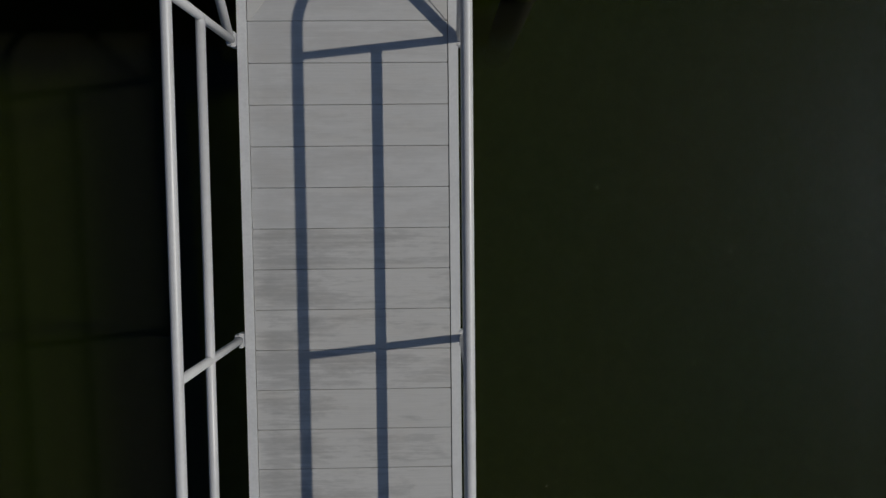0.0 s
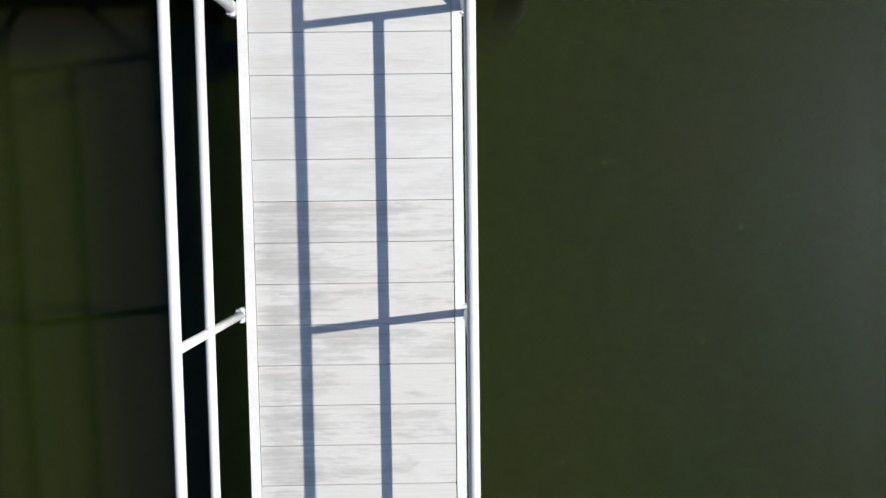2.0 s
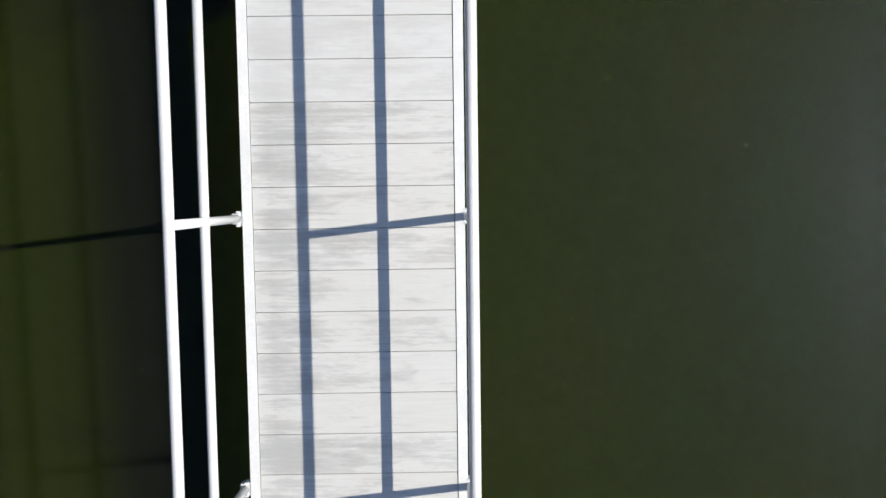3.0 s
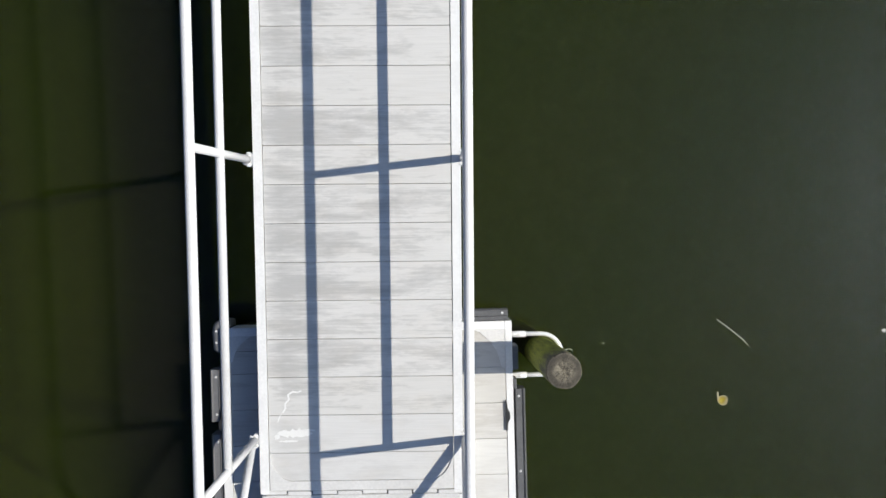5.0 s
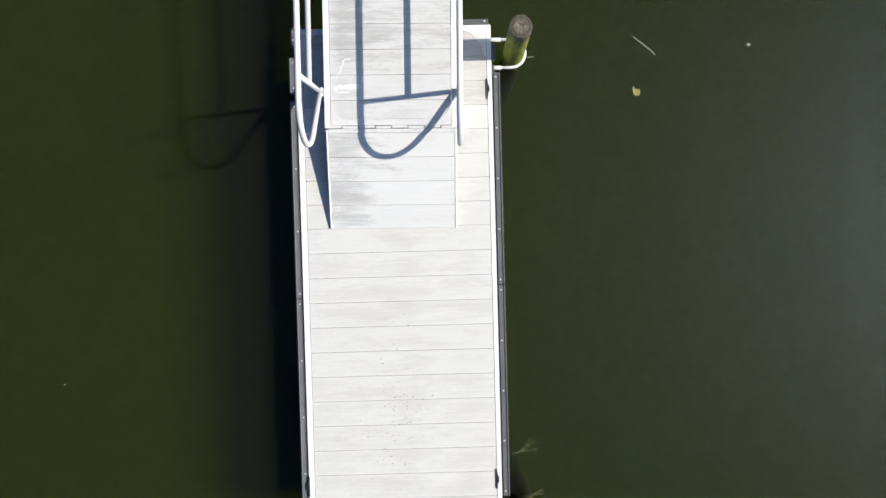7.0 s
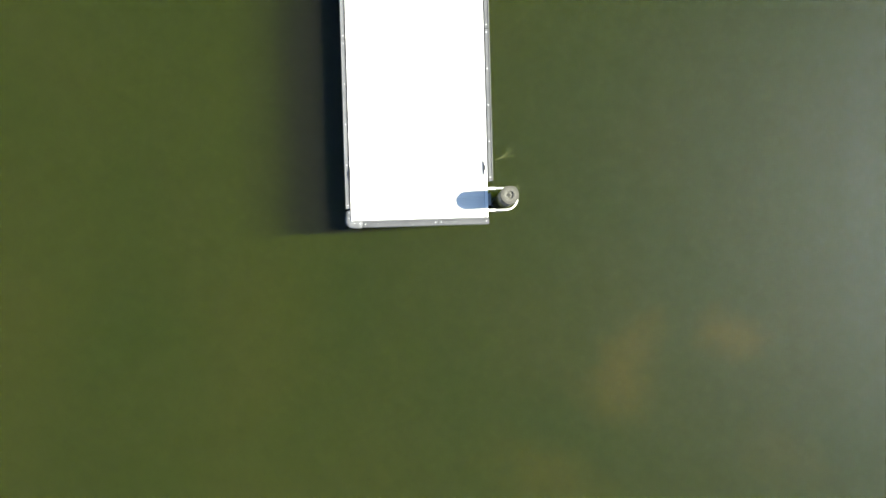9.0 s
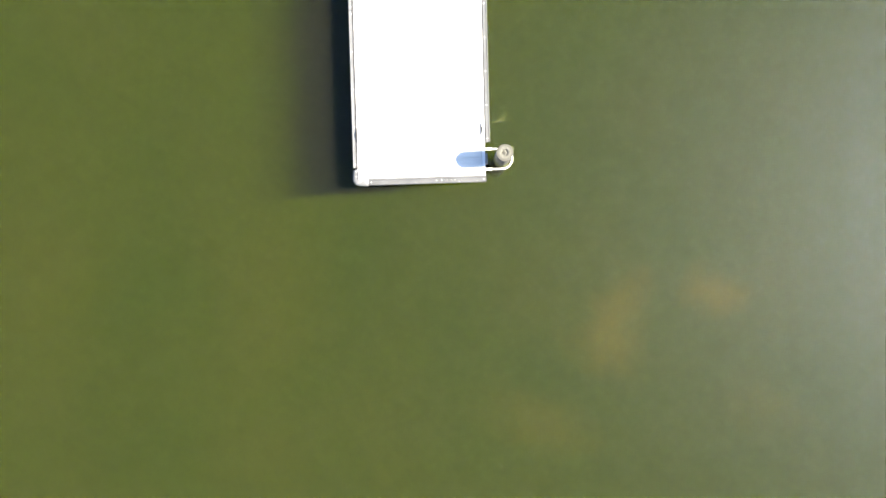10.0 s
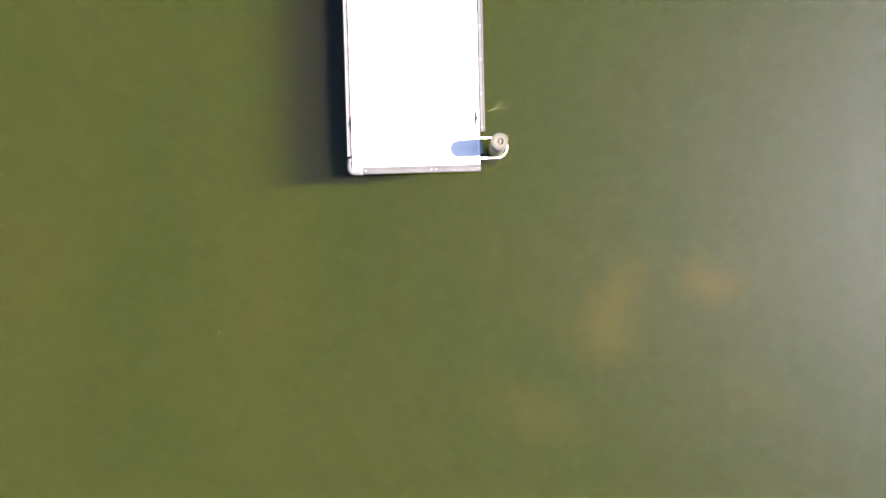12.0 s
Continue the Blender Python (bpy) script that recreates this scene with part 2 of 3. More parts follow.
def lake_bed():
    """The soft green bed of the lake, under the veils."""
    n = Nodes("lake_bed")
    vec = n.coords((1, 1, 1), False)
    cloud = n.noise(vec, 0.32, 4, 0.55, 0.6)
    c = n.ramp(cloud, (0.30, tuple(0.88 * v for v in DEEP)), (0.70, tuple(1.12 * v for v in DEEP)))
    tone = n.noise(vec, 0.55, 3, 0.5, 0.3)
    c = n.mix(1.0, c, n.ramp(tone, (0.35, (0.84, 1.04, 0.9)), (0.65, (1.10, 0.98, 1.0))), "MULTIPLY")
    # ochre weed on the shallow bed past the dock's end
    for x, y, rx, ry, k in ((5.47, -6.45, 0.80, 0.58, 0.60), (3.70, -6.85, 0.65, 1.05, 0.50), (3.42, -7.5, 0.95, 0.7, 0.40), (2.15, -8.95, 1.5, 0.7, 0.30), (6.4, -8.6, 1.0, 0.8, 0.2)):
        mp = n.add("ShaderNodeMapping")
        mp.vector_type = "TEXTURE"
        mp.inputs["Location"].default_value, mp.inputs["Scale"].default_value, mp.inputs["Rotation"].default_value = (x, y, BED), (rx, ry, 1.0), (0, 0, -0.35)
        n.link(vec, mp.inputs["Vector"])
        d = n.add("ShaderNodeVectorMath")
        d.operation = "LENGTH"
        n.link(mp.outputs[0], d.inputs[0])
        wob = n.math("ADD", d.outputs["Value"], n.math("MULTIPLY", n.math("SUBTRACT", n.noise(vec, 2.2, 4, 0.6), 0.5), 1.3))
        c = n.mix(n.math("MULTIPLY", n.ramp(wob, (0.25, grey(1)), (1.0, grey(0))), k), c, (0.52, 0.32, 0.07))
    return n.done(c, 1.0, Specular_IOR_Level=0.0)


def leaf_blade():
    """Yellow in the middle, bleached towards the rim and the stalk."""
    n = Nodes("yellow_leaf")
    vec = n.coords((1, 1, 1), False)
    far = n.add("ShaderNodeVectorMath")
    far.operation = "LENGTH"
    n.link(vec, far.inputs[0])
    blot = n.noise(vec, 60.0, 4, 0.6)
    out = n.math("ADD", n.math("MULTIPLY", far.outputs["Value"], 10.0), n.math("MULTIPLY", n.math("SUBTRACT", blot, 0.5), 0.5))
    c = n.ramp(out, (0.06, (0.62, 0.52, 0.05)), (0.20, (0.48, 0.37, 0.03)), (0.31, (0.55, 0.48, 0.22)), (0.42, (0.58, 0.53, 0.38)))
    return n.done(c, 0.6)


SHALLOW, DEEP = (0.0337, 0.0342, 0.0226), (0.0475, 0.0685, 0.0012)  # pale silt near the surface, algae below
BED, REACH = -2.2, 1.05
M_WATER, M_BED = lake_surface(), lake_bed()
M_LEAF = leaf_blade()
M_STICK = painted("dry_twig", (0.62, 0.62, 0.57), 0.8, 0.0, 0.3)
M_FLECK = painted("pale_fluff", (0.6, 0.6, 0.56), 0.8, 0.0, 0.2)
M_WEED = painted("water_weed", (0.13, 0.13, 0.06), 0.7, 0.0, 0.4)


# ---------------------------------------------------------------- mesh helpers
def mesh_of(name, bm, mat, smooth=False):
    me = bpy.data.meshes.new(name)
    bmesh.ops.recalc_face_normals(bm, faces=bm.faces)
    bm.to_mesh(me)
    bm.free()
    for m in mat if isinstance(mat, (list, tuple)) else [mat]:
        me.materials.append(m)
    if smooth:
        for f in me.polygons:
            f.use_smooth = True
    return me


def part(name, bm, mat, parent, label="", smooth=False, at=None):
    ob = new(name, mesh_of(name, bm, mat, smooth))
    ob.parent = parent
    if at is not None:
        ob.matrix_basis = at
    return tagged(ob, label)


def part_of(name, me, parent, at):
    """One more piece on a mesh that alike pieces share."""
    ob = new(name, me)
    ob.parent, ob.matrix_basis = parent, at
    return ob


def thing(name, at, label, category, group="", kind=""):
    ob = new(name)
    ob.matrix_basis = at
    ob.empty_display_size = 0.2
    return tagged(ob, label, category, group, kind)


def box(x0, x1, y0, y1, z0, z1, bevel=0.004, bm=None):
    own = bm is None
    bm = bm or bmesh.new()
    r = bmesh.ops.create_cube(bm, size=1.0)
    for v in r["verts"]:
        v.co = Vector((x0 + (v.co.x + 0.5) * (x1 - x0), y0 + (v.co.y + 0.5) * (y1 - y0), z0 + (v.co.z + 0.5) * (z1 - z0)))
    if bevel:
        edges = list({e for v in r["verts"] for e in v.link_edges})
        bmesh.ops.bevel(bm, geom=edges, offset=bevel, segments=1, affect="EDGES")
    return bm


def extrude_x(profile, x0, x1, bm=None):
    """A closed (y, z) profile drawn along x."""
    bm = bm or bmesh.new()
    a = [bm.verts.new((x0, y, z)) for y, z in profile]
    b = [bm.verts.new((x1, y, z)) for y, z in profile]
    k = len(profile)
    for i in range(k):
        bm.faces.new((a[i], a[(i + 1) % k], b[(i + 1) % k], b[i]))
    bm.faces.new(a[::-1])
    bm.faces.new(b)
    return bm


def extrude_y(profile, y0, y1, bm=None):
    """A closed (x, z) profile drawn along y."""
    bm = bm or bmesh.new()
    a = [bm.verts.new((x, y0, z)) for x, z in profile]
    b = [bm.verts.new((x, y1, z)) for x, z in profile]
    k = len(profile)
    for i in range(k):
        bm.faces.new((a[i], a[(i + 1) % k], b[(i + 1) % k], b[i]))
    bm.faces.new(a[::-1])
    bm.faces.new(b)
    return bm


def tube(points, r, seg=14, bm=None, taper=None):
    """A round bar swept along points."""
    bm = bm or bmesh.new()
    pts = [Vector(p) for p in points]
    rings, side = [], None
    for i, p in enumerate(pts):
        d = (pts[min(i + 1, len(pts) - 1)] - pts[max(i - 1, 0)]).normalized()
        if side is None:
            side = d.orthogonal().normalized()
        side = (side - d * side.dot(d)).normalized()
        up = d.cross(side)
        rr = r if taper is None else r * taper[i]
        rings.append([bm.verts.new(p + rr * (math.cos(a) * side + math.sin(a) * up)) for a in (2 * math.pi * k / seg for k in range(seg))])
    for a, b in zip(rings, rings[1:]):
        for k in range(seg):
            bm.faces.new((a[k], a[(k + 1) % seg], b[(k + 1) % seg], b[k]))
    bm.faces.new(rings[0][::-1])
    bm.faces.new(rings[-1])
    return bm


def shade_pipe(ob):
    for f in ob.data.polygons:
        f.use_smooth = len(f.vertices) == 4
    return ob


def prism(outline, z0, z1):
    bm = bmesh.new()
    a = [bm.verts.new((x, y, z0)) for x, y in outline]
    b = [bm.verts.new((x, y, z1)) for x, y in outline]
    k = len(outline)
    for i in range(k):
        bm.faces.new((a[i], a[(i + 1) % k], b[(i + 1) % k], b[i]))
    bm.faces.new(a[::-1])
    bm.faces.new(b)
    return bm


def plank_mesh(name, length, width, mat):
    """One planking board with eased edges and a shallow drip groove along each side, its top at z = 0."""
    w, t, c = width / 2, 0.035, 0.003
    prof = [(-w, -t), (w, -t), (w, -c), (w - c, 0), (w - 0.012, 0), (w - 0.014, -0.0006), (w - 0.017, 0),
            (-w + 0.017, 0), (-w + 0.014, -0.0006), (-w + 0.012, 0), (-w + c, 0), (-w, -c)]
    bm, rows = bmesh.new(), []
    for x, f in ((-length / 2, 1 - 0.003 / w), (-length / 2 + 0.006, 1.0), (length / 2 - 0.006, 1.0), (length / 2, 1 - 0.003 / w)):
        rows.append([bm.verts.new((x, y * f, z)) for y, z in prof])
    for a, b in zip(rows, rows[1:]):
        for i in range(len(prof)):
            bm.faces.new((a[i], a[(i + 1) % len(prof)], b[(i + 1) % len(prof)], b[i]))
    bm.faces.new(rows[0][::-1])
    bm.faces.new(rows[-1])
    return mesh_of(name, bm, mat)


def bolt_mesh(r=0.010, h=0.007):
    bm = bmesh.new()
    bmesh.ops.create_cone(bm, segments=8, radius1=r, radius2=r * 0.7, depth=h, cap_ends=True)
    return mesh_of("bolt", bm, M_STEEL)


BOLT = bolt_mesh()

# ---------------------------------------------------------------- water
WZ = 0.02


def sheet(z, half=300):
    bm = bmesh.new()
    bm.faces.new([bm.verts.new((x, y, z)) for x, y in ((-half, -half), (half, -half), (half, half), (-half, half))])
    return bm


water = tagged(new("water", mesh_of("water", sheet(WZ), M_WATER)), "still murky green lake water with a smooth surface", "water", kind="structure")
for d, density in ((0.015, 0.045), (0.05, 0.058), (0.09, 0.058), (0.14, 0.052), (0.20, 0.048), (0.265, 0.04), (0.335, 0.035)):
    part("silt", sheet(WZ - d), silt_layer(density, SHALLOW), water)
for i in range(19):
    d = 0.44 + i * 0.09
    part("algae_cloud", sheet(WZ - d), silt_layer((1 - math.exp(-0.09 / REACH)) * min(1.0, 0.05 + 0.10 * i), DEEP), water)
part("lake_bed", box(-300, 300, -300, 300, -6, BED, 0), M_BED, water)

# ---------------------------------------------------------------- gangway
SLOPE, ZH = 2.593, 0.6595
PITCH, SEAM0, PLANK_HALF = 0.2502, 0.2652, 0.6025
POSTS = (0.35, 2.179, 3.833, 5.662)
END = 6.03
RAIL_FOOT, RAIL_TOP = {-1: -0.700, 1: 0.680}, {-1: -0.730, 1: 0.659}  # the railings lean a little to one side
MID_X = {-1: -0.716, 1: 0.677}
H_TOP, H_MID, R_PIPE = 1.067, {-1: 0.575, 1: 0.560}, 0.0255

gangway = thing("gangway", pose(0, 0, ZH, SLOPE, 0, 0), "sloping aluminium gangway with grey plank deck and white pipe handrails", "gangway")


def stringer(side):
    """Channel along one side of the deck, with a lip that stands proud of the planks."""
    a, b, s = PLANK_HALF + 0.003, 0.664, side
    prof = [(s * a, 0.007), (s * b, 0.007), (s * b, -0.235), (s * (b - 0.05), -0.235), (s * (b - 0.05), -0.228), (s * (b - 0.008), -0.228),
            (s * (b - 0.008), -0.045), (s * a, -0.045)]
    return part("side_channel", extrude_y(prof, -0.005, END), M_FRAME, gangway, "bright white aluminium channel")


for s in (-1, 1):
    stringer(s)
for y in (0.5, 1.6, 2.7, 3.8, 4.9, 5.7):
    part("cross_beam", box(-0.6, 0.6, y, y + 0.05, -0.11, -0.037, 0.003), M_FRAME, gangway)
part("end_plate", box(-PLANK_HALF, PLANK_HALF, 0.016, 0.078, -0.04, 0.004, 0.003), M_PLATE, gangway, "white end plate above the hinge")
part("end_plate", box(-PLANK_HALF, PLANK_HALF, END - 0.075, END, -0.04, 0.004, 0.003), M_PLATE, gangway)
for sx in (-1, 1):
    x = sx * (PLANK_HALF - 0.002)
    hollow = [(0.15 * (1 - math.sin(q * math.pi / 16)) + 0.006, 0.19 * (1 - math.cos(q * math.pi / 16)) + 0.008) for q in range(9)]
    part("gusset", prism([(x, 0.07), (x - sx * 0.156, 0.07)] + [(x - sx * u, 0.07 + v) for u, v in hollow] + [(x, 0.268)], 0.0005, 0.0085), M_PLATE, gangway)
    part("gusset", prism([(x, END - 0.07), (x - sx * 0.17, END - 0.07), (x - sx * 0.15, END - 0.09), (x - sx * 0.01, END - 0.255), (x, END - 0.262)], 0.0005, 0.0055), M_DOCKDECK, gangway)


def arc(cs, ch, r, a0, a1, k=14):
    return [(cs + r * math.cos(a0 + (a1 - a0) * i / k), ch + r * math.sin(a0 + (a1 - a0) * i / k)) for i in range(k + 1)]


def handrail(side):
    """One railing: a top rail whose ends loop down to the foot of the end posts, a middle rail, posts and their clamps."""
    def at(s, h):
        return (RAIL_FOOT[side] + (RAIL_TOP[side] - RAIL_FOOT[side]) * h / H_TOP, s, h)

    x = RAIL_FOOT[side]
    r, q = 0.365, math.pi
    low = arc(POSTS[0] - 0.203, H_TOP - r, r, q * 0.5, q * 1.272, 18)
    high = arc(POSTS[3] + 0.16, H_TOP - r, r, q * 0.5, q * -0.272, 18)
    path = [(POSTS[0] - 0.01, 0.05)] + low[::-1] + high + [(POSTS[3] + 0.01, 0.05)]
    rail = shade_pipe(part("handrail", tube([at(a, h) for a, h in path], R_PIPE * 1.05, 18), M_PIPE, gangway, "white aluminium pipe rail with looped ends"))
    shade_pipe(part("mid_rail", tube([(MID_X[side], POSTS[0], H_MID[side]), (MID_X[side], POSTS[3], H_MID[side])], R_PIPE, 18), M_PIPE, rail))
    for s in POSTS:
        shade_pipe(part("post", tube([at(s, -0.05), at(s, H_TOP)], R_PIPE * 0.96, 16), M_PIPE, rail))
        out = -side
        clamp = box(x - 0.033, x + 0.033, s - 0.033, s + 0.033, -0.06, -0.004, 0.006)
        box(min(x, x + out * 0.05), max(x, x + out * 0.05), s - 0.040, s + 0.040, -0.05, -0.002, 0.003, clamp)
        for d in (-0.040, 0.040):
            box(x - side * 0.01 - 0.012, x - side * 0.01 + 0.012, s + d - 0.007, s + d + 0.007, -0.05, 0.014, 0.003, clamp)
        part("clamp", clamp, M_FRAME, rail)
    return rail


for s in (-1, 1):
    handrail(s)

LEAF_LOW = mesh_of("hinge_leaf", box(-0.0785, 0.0785, -0.010, 0.0155, -0.02, 0.004, 0.002), M_PLATE)
for i in range(0, 8, 2):
    part_of("hinge_leaf", LEAF_LOW, gangway, pose(-0.574 + i * 0.1645, 0, 0))
part("hinge_pin", tube([(-0.63, -0.001, -0.012), (0.63, -0.001, -0.012)], 0.006, 8), M_RUB, gangway)

# white paint scuffs on two planks
def scuff(pts, z):
    bm = prism(pts, z, z + 0.0015)
    return part("paint_scuff", bm, M_SCUFF, gangway, "white scuffed paint stain")


def smear(cx, cy, w, h, seed):
    """A ragged outline, drawn out along x."""
    rs = random.Random(seed)
    top = [(cx - w + 2 * w * i / 16, cy + h * (1 - (i / 8 - 1) ** 2) ** 0.5 * rs.uniform(0.45, 1.15)) for i in range(17)]
    low = [(cx - w + 2 * w * i / 16 + rs.uniform(-0.004, 0.004), cy - 0.002 - h * (1 - (i / 8 - 1) ** 2) ** 0.5 * rs.uniform(0.35, 1.1)) for i in range(16, -1, -1)]
    return top + low


scuff(smear(-0.435, 0.398, 0.115, 0.030, 3), 0.0006)
scuff(smear(-0.345, 0.418, 0.045, 0.007, 5), 0.0006)
scuff(smear(-0.475, 0.346, 0.060, 0.007, 6), 0.0006)
scuff(smear(-0.55, 0.375, 0.018, 0.020, 8), 0.0006)
scuff([(-0.505, 0.53), (-0.485, 0.56), (-0.488, 0.59), (-0.462, 0.62), (-0.466, 0.65), (-0.44, 0.668), (-0.41, 0.662), (-0.385, 0.675), (-0.386, 0.682), (-0.41, 0.672), (-0.442, 0.679), (-0.478, 0.655), (-0.474, 0.625), (-0.50, 0.593), (-0.497, 0.565), (-0.516, 0.535)], 0.0006)
scuff([(-0.54, 0.47), (-0.53, 0.50), (-0.515, 0.525), (-0.521, 0.528), (-0.536, 0.505), (-0.545, 0.475)], 0.0006)

# ---------------------------------------------------------------- transition plate
TP_LEN, TP_DROP = 1.025, 0.262
tp = thing("transition_plate", pose(0.0, -0.022, ZH - 0.008, math.degrees(math.asin(TP_DROP / TP_LEN)), 0, 0), "hinged aluminium ramp plate resting on the dock", "ramp")
for s in (-1, 1):
    x = s * 0.658
    part("side_bar", box(min(x, x - s * 0.022), max(x, x - s * 0.022), -TP_LEN, 0, -0.03, 0.008, 0.003), M_FRAME, tp)
part("top_bar", box(-0.634, 0.634, -0.034, 0.0055, -0.03, 0.008, 0.003), M_PLATE, tp)
LEAF_HIGH = mesh_of("hinge_leaf", box(-0.0775, 0.0775, 0.0075, 0.034, -0.012, 0.008, 0.002), M_PLATE)
for i in range(1, 8, 2):
    part_of("hinge_leaf", LEAF_HIGH, tp, pose(-0.574 + i * 0.1645, 0, 0))
part("lip", extrude_x([(-TP_LEN - 0.004, -0.006), (-TP_LEN + 0.03, -0.006), (-TP_LEN + 0.03, 0.0), (-TP_LEN, -0.003)], -0.634, 0.634), M_FRAME, tp)

# ---------------------------------------------------------------- floating dock
DYAW, ZD = 0.94, 0.3695
DX0, DX1, DY0, DY1 = -0.9185, 0.9894, -4.392, 1.068
EDGE = {-1: 0.060, 1: 0.047}
dock = thing("floating_dock", pose(0, 0, 0, 0, 0, DYAW), "floating aluminium dock with pale plank deck and grey rub strips", "dock")
part("float", box(DX0 - 0.05, DX1 + 0.05, DY0 + 0.02, DY1 - 0.02, -0.25, ZD - 0.18, 0.03), M_HULL, dock, "dark plastic float body")


def dock_edge(side):
    a = DX0 - 0.003 if side < 0 else DX1 + 0.003
    top = ZD + 0.005
    b = a + side * EDGE[side]
    prof = [(a, top), (b, top), (b, ZD - 0.20), (b - side * 0.01, ZD - 0.20), (b - side * 0.01, ZD - 0.04), (a, ZD - 0.04)]
    return part("side_channel", extrude_y(prof, DY0, DY1), M_FRAME, dock, "bright white aluminium edge channel")


for s in (-1, 1):
    dock_edge(s)
part("end_channel", box(DX0, DX1, DY0, DY0 + 0.062, ZD - 0.20, ZD + 0.008, 0.003), M_FRAME, dock)
part("end_channel", box(DX0, DX1, DY1 - 0.058, DY1, ZD - 0.20, ZD + 0.008, 0.003), M_FRAME, dock)
def dock_gusset(xe, ye, sx, sy, w, h):
    pts = [(0, 0), (w, 0), (w * 0.80, h * 0.06), (w * 0.46, h * 0.30), (w * 0.24, h * 0.60), (w * 0.12, h * 0.97), (0, h)]
    return part("gusset", prism([(xe - sx * a, ye - sy * b) for a, b in pts], ZD + 0.0005, ZD + 0.007), M_PLATE, dock)


for sx, xe, sy, ye, w, h in ((-1, DX0, -1, DY0 + 0.062, 0.15, 0.17), (1, DX1, -1, DY0 + 0.062, 0.15, 0.17), (-1, DX0, 1, DY1 - 0.058, 0.17, 0.18), (1, DX1, 1, DY1 - 0.058, 0.22, 0.27)):
    dock_gusset(xe, ye, sx, sy, w, h)


def rub_strip(side, y0, y1):
    """A vinyl strip along the dock's side: two ribs on a backing, screwed on."""
    x = (DX0 - 0.003 - EDGE[-1] - 0.006) if side < 0 else (DX1 + 0.003 + EDGE[1] + 0.004)
    z1, s, w = ZD + (0.002 if side < 0 else -0.012), side, 0.080 if side < 0 else 0.083
    prof = [(x, z1 - 0.17), (x + s * 0.02, z1 - 0.17), (x + s * (w - 0.004), z1 - 0.14), (x + s * w, z1 - 0.03), (x + s * (w - 0.008), z1 - 0.012), (x + s * (w - 0.014), z1 - 0.004), (x + s * (w - 0.022), z1 - 0.016), (x + s * 0.022, z1 - 0.014), (x + s * 0.016, z1 - 0.006), (x + s * 0.008, z1 - 0.05), (x, z1 - 0.05)]
    strip = part("rub_strip", extrude_y(prof, y0, y1), M_RUB if side > 0 else M_BUMPER, dock, "grey vinyl rub strip")
    k = max(2, int((y1 - y0) / 0.42))
    for i in range(k):
        y = y0 + 0.05 + (y1 - y0 - 0.1) * i / (k - 1)
        part_of("bolt", BOLT, strip, pose(x + s * 0.036, y, z1 - 0.011))
    return strip


part('bracket', box(DX1 + 0.054, DX1 + 0.078, 0.588, 0.66, ZD - 0.13, ZD - 0.012, 0.004), M_RUB, dock, 'small dark bracket at the end of the rub strip')
for y0, y1 in ((-1.627, 0.585), (-3.86, -1.637)):
    rub_strip(1, y0, y1)
for y0, y1 in ((0.42, 0.78), (-1.719, 0.33), (-4.21, -1.729)):
    rub_strip(-1, y0, y1)


def end_strip(y, side, x0, x1, drop=0.03):
    z1, s, w = ZD - drop, side, 0.078 if side > 0 else 0.100
    prof = [(y, z1 - 0.15), (y + s * 0.06, z1 - 0.14), (y + s * (w - 0.003), z1 - 0.11), (y + s * w, z1 - 0.03), (y + s * (w - 0.012), z1 - 0.012), (y + s * 0.03, z1 - 0.01), (y + s * 0.024, z1), (y, z1)]
    strip = part("rub_strip", extrude_x(prof, x0, x1), M_RUB, dock)
    k = max(2, int((x1 - x0) / 0.4))
    for i in range(k):
        part_of("bolt", BOLT, strip, pose(x0 + 0.04 + (x1 - x0 - 0.08) * i / (k - 1), y + s * 0.048, z1 - 0.008))
    return strip


end_strip(DY1 + 0.004, 1, -0.60, -0.10)
end_strip(DY1 + 0.004, 1, -0.095, DX1 + 0.03)
end_strip(DY0 - 0.004, -1, DX0 + 0.10, 0.30)
end_strip(DY0 - 0.004, -1, 0.305, DX1 + 0.06)


def flakes(count, seed, place, size, thick):
    """Many small ragged flecks, each a thin many-sided chip, as one mesh."""
    rs = random.Random(seed)
    bm = bmesh.new()
    for _ in range(count):
        (cx, cy, cz), (w, h) = place(rs), size(rs)
        ring = [(cx + w * rs.uniform(0.5, 1) * math.cos(k * math.pi / 4), cy + h * rs.uniform(0.5, 1) * math.sin(k * math.pi / 4)) for k in range(8)]
        a = [bm.verts.new((x, y, cz)) for x, y in ring]
        b = [bm.verts.new((x, y, cz + thick)) for x, y in ring]
        bm.faces.new(b)
        for k in range(8):
            bm.faces.new((a[k], a[(k + 1) % 8], b[(k + 1) % 8], b[k]))
    return bm


tagged(part("dirt_specks", flakes(90, 4, lambda r: (r.gauss(0.0, 0.16), r.uniform(-3.75, -1.9) if r.random() < 0.5 else r.gauss(-3.05, 0.22), ZD + 0.0003), lambda r: (r.uniform(0.004, 0.020), r.uniform(0.002, 0.007)), 0.0012), M_DIRT, dock, "small brown-grey dirt stains on the planks"), kind="stuff")
tagged(part("scrapes", flakes(30, 9, lambda r: (r.uniform(DX0 + 0.15, DX1) if r.random() < 0.55 else r.gauss(0.55, 0.10), DY0 - 0.004 - r.uniform(0.035, 0.094), ZD - 0.041), lambda r: (r.uniform(0.005, 0.024), r.uniform(0.001, 0.003)), 0.004), M_SCRAPE, dock, "white scrape marks on the end strip"), kind="stuff")


